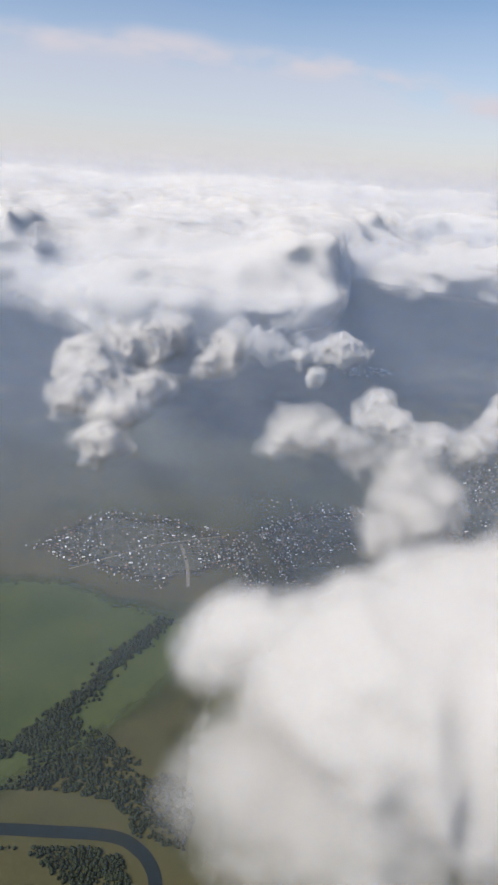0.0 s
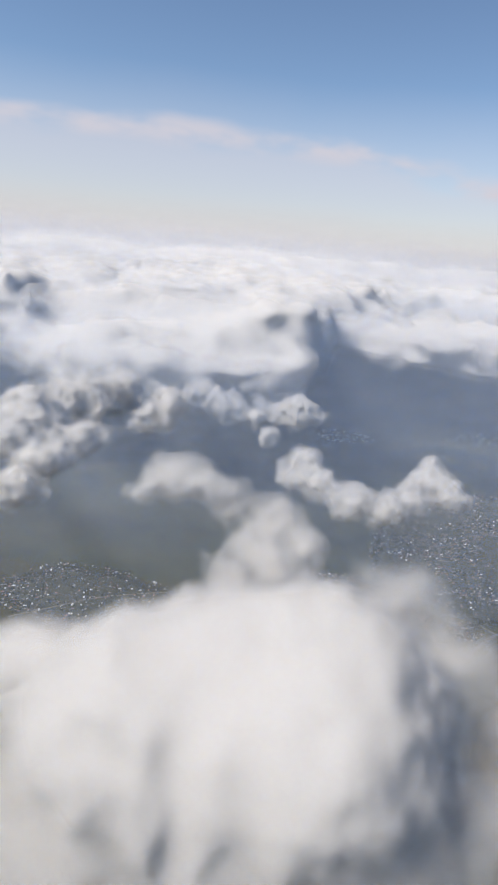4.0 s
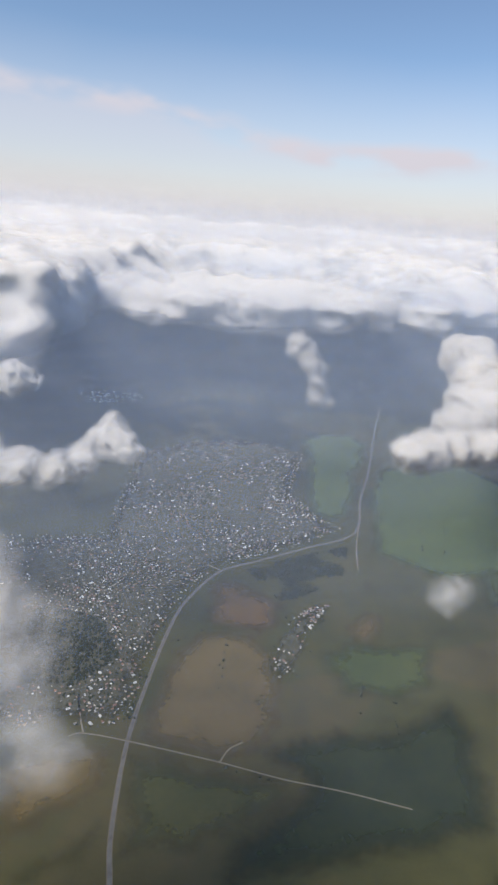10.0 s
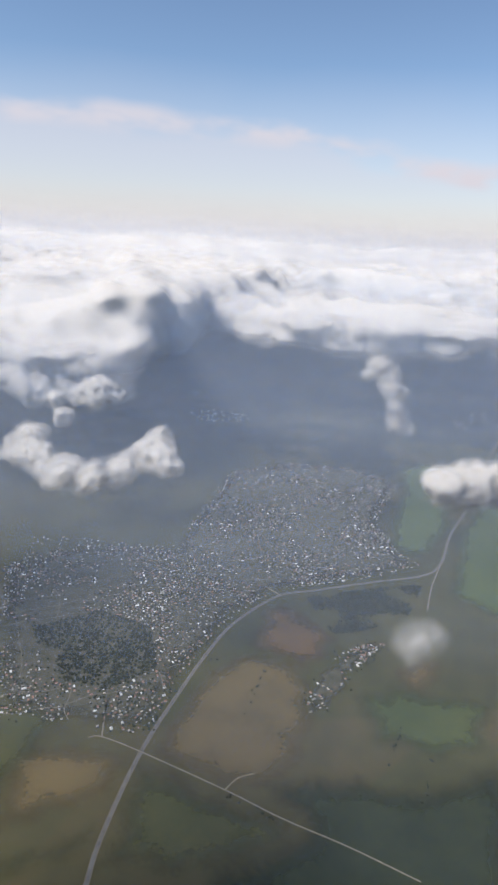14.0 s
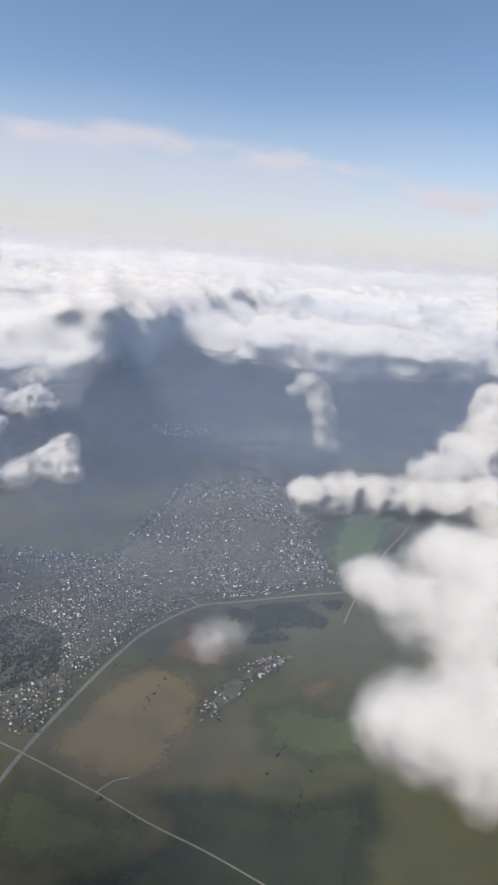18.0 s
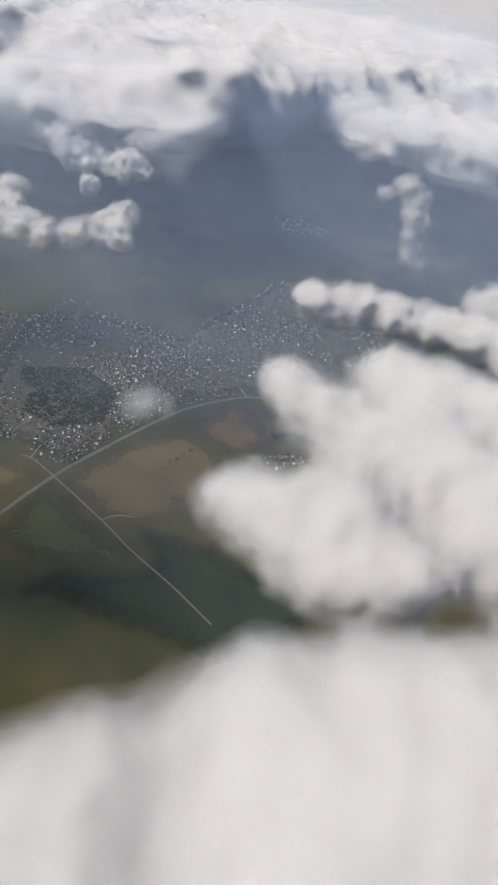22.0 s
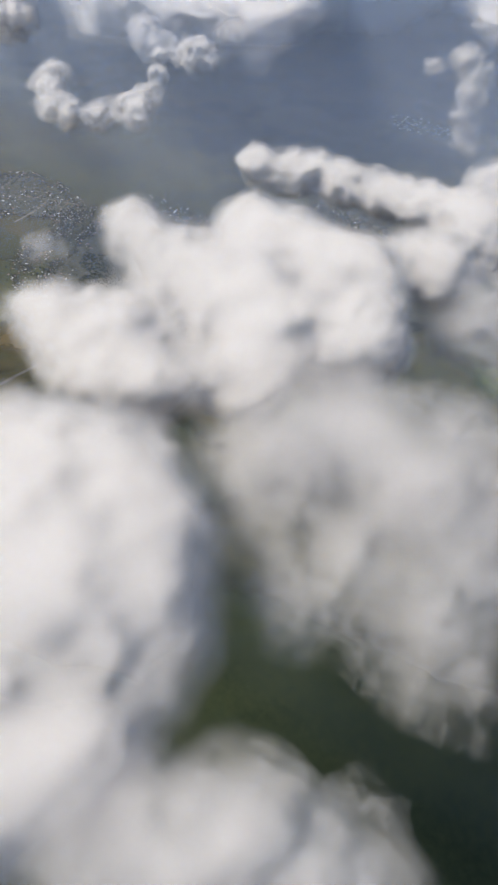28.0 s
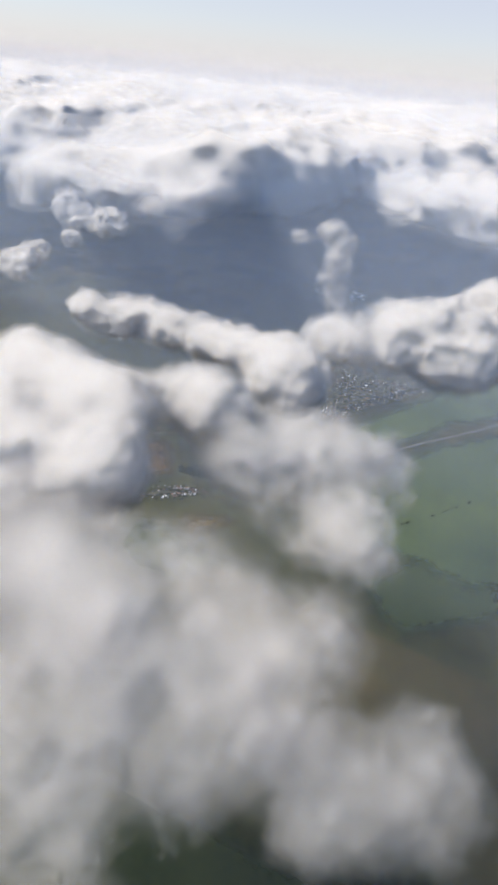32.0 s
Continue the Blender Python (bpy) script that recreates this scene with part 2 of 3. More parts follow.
CLOUDS = {
    "near_dome": [(32, 145, 214, 20), (8, 140, 212, 19), (48, 137, 210, 18), (-15, 130, 208, 17), (-45, 141, 204, 12), (-54, 134, 202, 9), (-27, 117, 200, 16), (-3, 117, 198, 22), (22, 120, 200, 24), (47, 121, 194, 19), (16, 111, 190, 19), (-5, 111, 190, 17), (34, 116, 202, 20), (8, 118, 204, 20), (-17, 120, 198, 16), (67, 144, 200, 8)],
    "dome_foot": [(17, 107, 180, 21), (-7, 107, 180, 20), (40, 110, 180, 19), (-27, 110, 178, 15), (59, 120, 183, 13), (-43, 114, 176, 10)],
    "skirt": [(68, 206, 192, 14), (83, 174, 190, 15), (73, 150, 186, 16), (93, 151, 184, 11), (100, 131, 180, 8), (81, 126, 180, 15), (70, 120, 178, 15)],
    "veil_plume": [(20, 238, 202, 10), (33, 226, 200, 9), (13, 221, 200, 9), (3, 201, 196, 8), (21, 253, 206, 6), (21, 215, 198, 11), (-1, 246, 204, 6)],
    "middle_puff": [(-30, 248, 216, 9), (-15, 249, 215, 9), (-37, 234, 213, 5), (-4, 250, 213, 7), (-23, 251, 220, 6)],
    "curled": [(37, 393, 168, 9), (51, 385, 168, 12), (72, 366, 164, 12), (91, 363, 162, 10), (108, 376, 164, 12), (128, 401, 168, 14), (140, 388, 165, 9), (43, 401, 178, 8), (132, 418, 176, 8)],
    "west_bank": [(-132, 464, 187, 23), (-116, 504, 192, 19), (-155, 415, 184, 22), (-157, 377, 180, 16), (-125, 368, 172, 10), (-117, 406, 177, 10), (-76, 435, 190, 11), (-64, 455, 194, 14), (-131, 329, 167, 8)],
    "small_pair": [(21, 603, 156, 15), (43, 599, 158, 14), (58, 595, 154, 8), (-33, 609, 156, 19), (-60, 638, 158, 17), (0, 584, 154, 7), (13, 563, 140, 6)],
    "hook": [(325, 591, 204, 11), (312, 558, 202, 6), (337, 596, 192, 11), (342, 581, 180, 9), (342, 566, 168, 6), (349, 575, 152, 11), (355, 570, 148, 7)],
    "shelf": [(305, 299, 196, 11), (326, 315, 192, 14), (351, 323, 190, 14), (377, 328, 188, 15), (403, 329, 186, 17), (426, 325, 186, 20), (438, 316, 182, 19)],
    "back_tower": [(453, 453, 176, 26), (496, 518, 182, 33), (494, 460, 172, 31), (419, 423, 174, 16), (536, 594, 190, 32)],
    "tiny_puff": [(264, 175, 184, 7), (260, 174, 182, 5), (272, 179, 183, 5)],
    "main": [(320, 179, 212, 10), (336, 172, 208, 12), (360, 208, 210, 16), (384, 205, 208, 19), (409, 207, 206, 22), (365, 177, 198, 24), (397, 165, 196, 25), (429, 179, 194, 22), (318, 122, 196, 11), (335, 124, 194, 15), (356, 132, 194, 20), (359, 112, 190, 14), (381, 119, 190, 16), (408, 142, 190, 16), (433, 244, 200, 22)],
    "near_floor": [(346, 44, 204, 12), (355, 54, 206, 12), (371, 64, 206, 12), (391, 67, 206, 14), (410, 71, 206, 14), (426, 66, 202, 16), (360, 31, 198, 20), (383, 41, 198, 25), (410, 45, 198, 26), (432, 46, 196, 20), (358, 14, 196, 16), (383, 21, 194, 19), (425, 0, 196, 16), (441, 6, 194, 14), (447, 19, 196, 11), (436, -5, 190, 16), (328, 24, 201, 12), (316, 12, 200, 12), (326, 9, 198, 15)],
    "low_smoke": [(445, 140, 188, 25), (475, 134, 186, 23), (435, 122, 188, 20), (474, 171, 182, 12), (495, 159, 178, 15), (519, 162, 176, 15), (535, 142, 178, 12), (502, 179, 176, 8), (527, 185, 174, 6)],
    "trailing_smoke": [(498, 116, 182, 19), (497, 95, 180, 17), (468, 101, 184, 21), (440, 104, 186, 18), (520, 120, 178, 13)],
    "fringe": [(555, 139, 184, 9), (566, 139, 182, 12), (554, 128, 180, 10), (570, 150, 184, 9)],
    "grey_lump": [(473, 262, 178, 21), (490, 282, 176, 19), (457, 241, 182, 20), (506, 286, 174, 11), (505, 240, 172, 12), (519, 232, 170, 8)],
    "pink_foot": [(482, 22, 186, 13), (473, 11, 184, 12), (496, 27, 184, 10), (460, 9, 186, 11), (506, 32, 180, 6)],
}
LOOK = {  # label, grid, fraying, rim, kind
    "near_dome": ("large white cumulus cloud with a rounded top and grey foot", 2.2, 0.6, 5.5, "solid"),
    "dome_foot": ("thin greyish foot of a large cumulus cloud", 2.5, 1.3, 13.0, "thick"),
    "skirt": ("dim grey cloud trailing from a large cumulus", 2.3, 1.3, 10.0, "smoke"),
    "veil_plume": ("thin pale veil of cloud drifting over dark woods", 2.1, 1.4, 7.0, "thick"),
    "middle_puff": ("small translucent white cloud over dark woodland", 1.9, 1.4, 6.0, "thick"),
    "curled": ("curled white cumulus cloud like a shallow bowl", 1.7, 1.4, 5.0, "solid"),
    "west_bank": ("ragged bank of white clouds over the woods", 2.2, 1.9, 8.0, "solid"),
    "small_pair": ("row of small ragged white clouds", 1.9, 1.8, 6.0, "solid"),
    "hook": ("thin hooked column of white cloud", 2.0, 1.4, 7.0, "thick"),
    "shelf": ("long low shelf of white cloud", 2.0, 0.85, 5.0, "solid"),
    "back_tower": ("tall white cumulus cloud rising behind others", 2.9, 1.1, 7.0, "solid"),
    "tiny_puff": ("very small thin white cloud above brown fields", 1.5, 1.2, 4.0, "wisp"),
    "main": ("massive bright white cumulus cloud with deep lobes", 2.1, 0.6, 6.0, "solid"),
    "near_floor": ("broad pale cloud close below the flight path", 2.2, 0.55, 8.0, "solid"),
    "low_smoke": ("smoky grey translucent cloud with frayed edges", 2.4, 1.0, 14.0, "thick"),
    "trailing_smoke": ("dim smoky lower part of a dissolving cloud", 2.4, 1.6, 14.0, "smoke"),
    "fringe": ("dim brownish wisps of cloud close by", 1.9, 1.3, 8.0, "wisp"),
    "grey_lump": ("grey translucent cloud above green fields", 2.4, 1.4, 11.0, "thick"),
    "pink_foot": ("pale pinkish cloud close below the flight path", 1.9, 1.2, 12.0, "thick"),
}
for key, (label, step, fray, soft, kind) in LOOK.items():
    cloud("cumulus_cloud", label, CLOUDS[key], step, fray, soft, kind)


def deck(label, x0, x1, y0, y1, z0, z1, step, size, cover, edge, rim):
    """A broken layer of cloud; edge(x) is where it begins."""
    axes = [np.arange(a, b + s, s, dtype=np.float32) for a, b, s in ((x0, x1, step), (y0, y1, step), (z0 - 40, z1 + 60, step * 0.6))]
    grid = np.stack(np.meshgrid(*axes, indexing="ij"), -1)
    plan = grid[:, :, :1].copy()
    plan[..., 2] = 5.0
    wide = billow(plan, size * 3.2, 3, 0.6) + 0.8 * billow(plan + 91.0, size, 3, 0.6)
    thick = np.clip((wide + cover) * 2.4, -1, 1)
    inside = np.clip((plan[..., 1] - edge(plan[..., 0])) / size, -1, 1)
    thick = np.minimum(np.minimum(thick, inside), np.clip((4560 - np.hypot(plan[..., 0] - 250, plan[..., 1])) / size, -1, 1))
    top = z0 + (z1 - z0) * (0.35 + 0.65 * np.clip(thick, 0, 1)) + 16 * billow(plan + 40.0, size * 0.6, 2)
    up = np.minimum((top - grid[..., 2]), (grid[..., 2] - z0) * 1.6)
    field = np.minimum(up, thick * (z1 - z0) * 0.9) + (z1 - z0) * 0.85 * billow(grid * (1, 1, 1.2), size * 0.5, 3, 0.38)
    edge_cells = np.ones_like(field, bool)
    edge_cells[1:-1, 1:-1, 1:-1] = False
    field[edge_cells] = -60
    low, steps = np.array([x0, y0, z0 - 40]), np.array([step, step, step * 0.6])
    layers = [(*skin(field, (k * 0.7 - 2.2) * rim, low, steps), m) for k, m in enumerate((*BANK, SOLID))]
    return tagged(skins_object("cloud_deck", layers), label, "cloud", "cloud deck")


def near_edge(x):
    """Nearest line of the cloud deck."""
    return np.interp(x, [-1500, -400, -60, 60, 130, 250, 420, 700, 1200, 2500], [900, 760, 700, 760, 1150, 1080, 1010, 1060, 1100, 1200])


deck("broken bank of white clouds over distant plain", -1600, 2300, 640, 2050, 140, 222, 12.0, 140, 0.2, near_edge, 5.0)
deck("endless white cloud deck reaching to the horizon", -4000, 4400, 2000, 4650, 140, 235, 32.0, 330, 0.10, lambda x: 0 * x + 1800, 9.0)

# ---- haze painted on upright see-through sheets, and high cirrus ----
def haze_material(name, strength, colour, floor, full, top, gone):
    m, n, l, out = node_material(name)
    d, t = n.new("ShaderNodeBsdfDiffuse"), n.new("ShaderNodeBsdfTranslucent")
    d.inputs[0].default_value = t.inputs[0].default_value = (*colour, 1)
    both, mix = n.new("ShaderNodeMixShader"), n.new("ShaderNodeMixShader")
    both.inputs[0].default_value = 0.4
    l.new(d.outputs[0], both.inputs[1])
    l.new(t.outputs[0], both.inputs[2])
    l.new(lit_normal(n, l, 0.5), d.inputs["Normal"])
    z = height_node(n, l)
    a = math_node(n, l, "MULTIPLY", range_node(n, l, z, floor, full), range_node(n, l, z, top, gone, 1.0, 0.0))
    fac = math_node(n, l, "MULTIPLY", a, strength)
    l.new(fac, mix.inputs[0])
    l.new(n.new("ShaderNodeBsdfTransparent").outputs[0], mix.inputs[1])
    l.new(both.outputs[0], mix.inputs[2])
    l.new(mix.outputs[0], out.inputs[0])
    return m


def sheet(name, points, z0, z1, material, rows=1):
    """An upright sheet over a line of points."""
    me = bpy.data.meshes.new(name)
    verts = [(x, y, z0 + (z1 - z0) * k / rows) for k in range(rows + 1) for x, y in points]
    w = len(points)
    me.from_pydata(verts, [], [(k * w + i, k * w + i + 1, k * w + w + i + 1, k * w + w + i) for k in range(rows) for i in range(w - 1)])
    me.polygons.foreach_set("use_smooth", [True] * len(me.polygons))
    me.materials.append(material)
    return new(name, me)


# haze tint is put on upright sheets; farther ground lies behind more of them
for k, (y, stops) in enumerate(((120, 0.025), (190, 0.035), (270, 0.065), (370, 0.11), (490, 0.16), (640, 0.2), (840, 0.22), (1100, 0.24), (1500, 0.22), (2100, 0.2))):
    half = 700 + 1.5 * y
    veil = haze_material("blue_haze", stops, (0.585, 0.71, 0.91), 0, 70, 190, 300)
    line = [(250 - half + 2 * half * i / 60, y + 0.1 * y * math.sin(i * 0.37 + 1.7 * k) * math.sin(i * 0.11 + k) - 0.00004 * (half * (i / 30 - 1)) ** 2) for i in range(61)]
    tagged(sheet("haze_veil", line, 2, 300, veil), "upright bluish see-through sheet imitating haze over the plain", "haze", "haze", "stuff")

# paler sheets add painted haze in front of the far deck
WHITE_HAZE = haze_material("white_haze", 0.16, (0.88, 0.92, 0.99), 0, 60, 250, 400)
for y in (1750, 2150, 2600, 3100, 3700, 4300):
    tagged(sheet("haze_veil", [(250 - 5000 + 250 * i, y + 60 * math.sin(i * 0.7 + y)) for i in range(41)], 2, 400, WHITE_HAZE, 8), "upright whitish see-through sheet imitating haze over the far cloud deck", "haze", "haze", "stuff")


def far_sky_material():
    """Pale haze painted as glow that thins upwards, with a streak of ice cloud along its upper side."""
    m, n, l, out = node_material("far_haze")
    # brightness of haze and streak is put in as emission, not lit by the sun
    glow, mix = n.new("ShaderNodeEmission"), n.new("ShaderNodeMixShader")
    s = n.new("ShaderNodeSeparateXYZ")
    l.new(n.new("ShaderNodeUVMap").outputs[0], s.inputs[0])
    turn, height = s.outputs["X"], s.outputs["Y"]
    def streaks(scale, across, up, detail):
        mp = n.new("ShaderNodeMapping")
        mp.inputs["Scale"].default_value = (across, up, 1)
        l.new(n.new("ShaderNodeUVMap").outputs[0], mp.inputs["Vector"])
        k = n.new("ShaderNodeTexNoise")
        k.inputs["Scale"].default_value, k.inputs["Detail"].default_value, k.inputs["Roughness"].default_value = scale, detail, 0.5
        l.new(mp.outputs[0], k.inputs["Vector"])
        return k.outputs["Fac"]
    # heights in degrees over the horizon, crest of the streak as far above as the line sinks to the right
    crest = range_node(n, l, turn, -22, 4, 5.4, 8.4)
    wave = math_node(n, l, "MULTIPLY", math_node(n, l, "SUBTRACT", streaks(0.09, 1.0, 1.6, 2.0), 0.5), 3.0)
    rise = math_node(n, l, "SUBTRACT", math_node(n, l, "ADD", height, wave), crest)
    haze = range_node(n, l, math_node(n, l, "ADD", height, math_node(n, l, "MULTIPLY", wave, 0.6)), -1.0, 12.5, 0.95, 0.0, False)
    haze = math_node(n, l, "POWER", haze, 1.15)
    veil = range_node(n, l, rise, 1.0, -2.4, 0.0, 0.62)
    band = math_node(n, l, "MULTIPLY", range_node(n, l, rise, 0.7, -0.5), range_node(n, l, rise, -2.2, -0.6))
    band = math_node(n, l, "MULTIPLY", band, range_node(n, l, streaks(0.12, 1.0, 2.2, 3.0), 0.34, 0.58, 0.0, 0.6))
    cover = math_node(n, l, "ADD", math_node(n, l, "MAXIMUM", haze, veil), band, True)
    col = n.new("ShaderNodeMix")
    col.data_type = "RGBA"
    l.new(range_node(n, l, height, 0.0, 5.5), col.inputs["Factor"])
    col.inputs["A"].default_value, col.inputs["B"].default_value = (0.535, 0.545, 0.635, 1), (0.55, 0.565, 0.68, 1)
    l.new(col.outputs["Result"], glow.inputs["Color"])
    l.new(cover, mix.inputs[0])
    l.new(n.new("ShaderNodeBsdfTransparent").outputs[0], mix.inputs[1])
    l.new(glow.outputs[0], mix.inputs[2])
    l.new(mix.outputs[0], out.inputs[0])
    return m


def far_sky():
    left, up = np.linspace(80, -80, 120), np.linspace(-6, 14, 41)
    verts = [(250 - 4780 * math.sin(radians(a)), 4780 * math.cos(radians(a)), 328 + 4780 * math.tan(radians(e))) for e in up for a in left]
    me = bpy.data.meshes.new("backdrop")
    w = len(left)
    me.from_pydata(verts, [], [(k * w + i, k * w + i + 1, k * w + w + i + 1, k * w + w + i) for k in range(len(up) - 1) for i in range(w - 1)])
    layer = me.uv_layers.new(name="bearing")
    for loop in me.loops:
        k, i = divmod(loop.vertex_index, w)
        layer.data[loop.index].uv = (left[i], up[k])
    me.polygons.foreach_set("use_smooth", [True] * len(me.polygons))
    me.materials.append(far_sky_material())
    tagged(new("backdrop", me), "glowing backdrop of pale horizon haze with a long thin streak of cirrus", "haze", "", "structure")


far_sky()

# ---- ground ----
def part(name, bm, material, parent, label=""):
    me = bpy.data.meshes.new(name)
    bm.to_mesh(me)
    bm.free()
    me.materials.append(material)
    ob = new(name, me)
    ob.parent = parent
    return tagged(ob, label) if label else ob


def ground_material():
    m, n, l, out = node_material("farmland")
    b = n.new("ShaderNodeBsdfPrincipled")
    b.inputs["Roughness"].default_value, b.inputs["Specular IOR Level"].default_value = 0.95, 0.2
    pos = n.new("ShaderNodeNewGeometry").outputs["Position"]
    warp = n.new("ShaderNodeMapping")
    warp.inputs["Rotation"].default_value, warp.inputs["Scale"].default_value = (0, 0, 0.5), (0.004, 0.008, 0.006)
    l.new(pos, warp.inputs["Vector"])
    vor = n.new("ShaderNodeTexVoronoi")
    vor.inputs["Scale"].default_value = 1.0
    l.new(warp.outputs[0], vor.inputs["Vector"])
    pick = n.new("ShaderNodeSeparateColor")
    l.new(vor.outputs["Color"], pick.inputs[0])
    fields = ramp_node(n, l, pick.outputs[0], [(0.0, (0.050, 0.058, 0.024)), (0.35, (0.078, 0.080, 0.032)), (0.6, (0.100, 0.092, 0.040)), (0.8, (0.125, 0.092, 0.046)), (1.0, (0.064, 0.070, 0.028))])
    soft = ramp_node(n, l, noise_node(n, l, 0.02, 6.0, 0.65), [(0.3, (0.036, 0.042, 0.018)), (0.5, (0.076, 0.078, 0.033)), (0.7, (0.115, 0.098, 0.045))])
    mx = n.new("ShaderNodeMix")
    mx.data_type = "RGBA"
    mx.inputs["Factor"].default_value = 0.55
    l.new(fields, mx.inputs["A"])
    l.new(soft, mx.inputs["B"])
    wood = range_node(n, l, noise_node(n, l, 0.0045, 5.0, 0.6), 0.47, 0.56)
    s = n.new("ShaderNodeSeparateXYZ")
    l.new(pos, s.inputs[0])
    wood = math_node(n, l, "MULTIPLY", wood, range_node(n, l, s.outputs["Y"], 520, 800))
    wd = ramp_node(n, l, noise_node(n, l, 0.12, 4.0), [(0.3, (0.010, 0.013, 0.009)), (0.7, (0.027, 0.032, 0.018))])
    mx2 = n.new("ShaderNodeMix")
    mx2.data_type = "RGBA"
    l.new(wood, mx2.inputs["Factor"])
    l.new(mx.outputs["Result"], mx2.inputs["A"])
    l.new(wd, mx2.inputs["B"])
    l.new(mx2.outputs["Result"], b.inputs["Base Color"])
    bp = n.new("ShaderNodeBump")
    bp.inputs["Strength"].default_value, bp.inputs["Distance"].default_value = 0.4, 0.4
    l.new(noise_node(n, l, 0.4, 5.0), bp.inputs["Height"])
    l.new(bp.outputs[0], b.inputs["Normal"])
    l.new(b.outputs[0], out.inputs[0])
    return m


bm = bmesh.new()
bmesh.ops.create_grid(bm, x_segments=60, y_segments=60, size=7000)
ground = part("ground", bm, ground_material(), None)
tagged(ground, "flat green and brown farmland with woods", "ground", "", "structure")


def smooth_line(pts, count=8):
    """A smooth line through points of the plan."""
    p = [Vector(q).to_3d() for q in pts]
    p = [2 * p[0] - p[1], *p, 2 * p[-1] - p[-2]]
    out = []
    for a, b, c, d in zip(p, p[1:], p[2:], p[3:]):
        for k in range(count):
            t = k / count
            out.append(0.5 * (2 * b + (c - a) * t + (2 * a - 5 * b + 4 * c - d) * t * t + (3 * b - a - 3 * c + d) * t ** 3))
    return out + [p[-2]]


def strip(pts, width, z, bm=None):
    bm = bm or bmesh.new()
    line = smooth_line(pts)
    last = None
    for k, q in enumerate(line):
        way = (line[min(k + 1, len(line) - 1)] - line[max(k - 1, 0)]).normalized()
        side = Vector((-way.y, way.x, 0)) * width / 2
        pair = [bm.verts.new((q + side * s).to_2d().to_3d() + Vector((0, 0, z))) for s in (1, -1)]
        if last:
            bm.faces.new((last[0], last[1], pair[1], pair[0]))
        last = pair
    return bm


def area(pts, z, ragged=3.0, seed=1, chop=6.0, feather=7.0):
    """A flat patch with an uneven outline."""
    rim = []
    for (ax, ay), (bx, by) in zip(pts, pts[1:] + pts[:1]):
        a, b = Vector((ax, ay, 0)), Vector((bx, by, 0))
        n = max(1, int((b - a).length / chop))
        for k in range(n):
            q = a.lerp(b, k / n)
            q += ragged * Vector((noise.noise((q.x * 0.07, q.y * 0.07, seed)), noise.noise((q.x * 0.07, q.y * 0.07, seed + 9)), 0))
            rim.append((q.x, q.y, z))
    bm = bmesh.new()
    layer = bm.verts.layers.float.new("blend")
    edge = np.array([(q[0], q[1]) for q in rim])
    low, high = edge.min(0), edge.max(0)
    cell = max(2.0, float((high - low).max()) / 70)
    xs = np.arange(low[0] - cell, high[0] + 2 * cell, cell)
    ys = np.arange(low[1] - cell, high[1] + 2 * cell, cell)
    gx, gy = np.meshgrid(xs, ys, indexing="ij")
    inside = np.zeros(gx.shape, bool)
    near = np.full(gx.shape, 1e9)
    for (ax, ay), (bx, by) in zip(edge, np.roll(edge, -1, 0)):
        if ay != by:
            inside ^= ((ay > gy) != (by > gy)) & (gx < (bx - ax) * (gy - ay) / (by - ay) + ax)
        ll = max((bx - ax) ** 2 + (by - ay) ** 2, 1e-9)
        u = np.clip(((gx - ax) * (bx - ax) + (gy - ay) * (by - ay)) / ll, 0, 1)
        near = np.minimum(near, np.hypot(gx - ax - u * (bx - ax), gy - ay - u * (by - ay)))
    weight = np.where(inside, np.clip(near / max(feather, 0.1), 0, 1), 0.0)
    verts = {}

    def corner(i, k):
        if (i, k) not in verts:
            v = bm.verts.new((gx[i, k], gy[i, k], z))
            v[layer] = float(weight[i, k])
            verts[i, k] = v
        return verts[i, k]
    for i in range(len(xs) - 1):
        for k in range(len(ys) - 1):
            if weight[i:i + 2, k:k + 2].max() > 0:
                bm.faces.new((corner(i, k), corner(i + 1, k), corner(i + 1, k + 1), corner(i, k + 1)))
    return bm


def within(x, y, pts):
    hit = False
    for (ax, ay), (bx, by) in zip(pts, pts[1:] + pts[:1]):
        if (ay > y) != (by > y) and x < (bx - ax) * (y - ay) / (by - ay) + ax:
            hit = not hit
    return hit


BROWN = surface("ploughed_earth", (0.12, 0.075, 0.034), (0.20, 0.125, 0.058), 0.03, fine=14, feather=True)
TAN = surface("stubble", (0.10, 0.082, 0.036), (0.165, 0.125, 0.056), 0.02, fine=20, tint=(0.125, 0.105, 0.046), feather=True)
OLIVE = surface("young_crop", (0.055, 0.065, 0.022), (0.10, 0.10, 0.04), 0.025, fine=14, feather=True)
GREEN = surface("green_crop", (0.07, 0.105, 0.036), (0.105, 0.145, 0.052), 0.015, fine=18, feather=True)
MEADOW = surface("meadow", (0.05, 0.075, 0.024), (0.088, 0.11, 0.036), 0.02, fine=14, feather=True)
# dark green with the clouds' shade put into the colour
SHADED_GREEN = surface("painted_shade", (0.018, 0.03, 0.014), (0.036, 0.05, 0.022), 0.02, fine=12, feather=True)
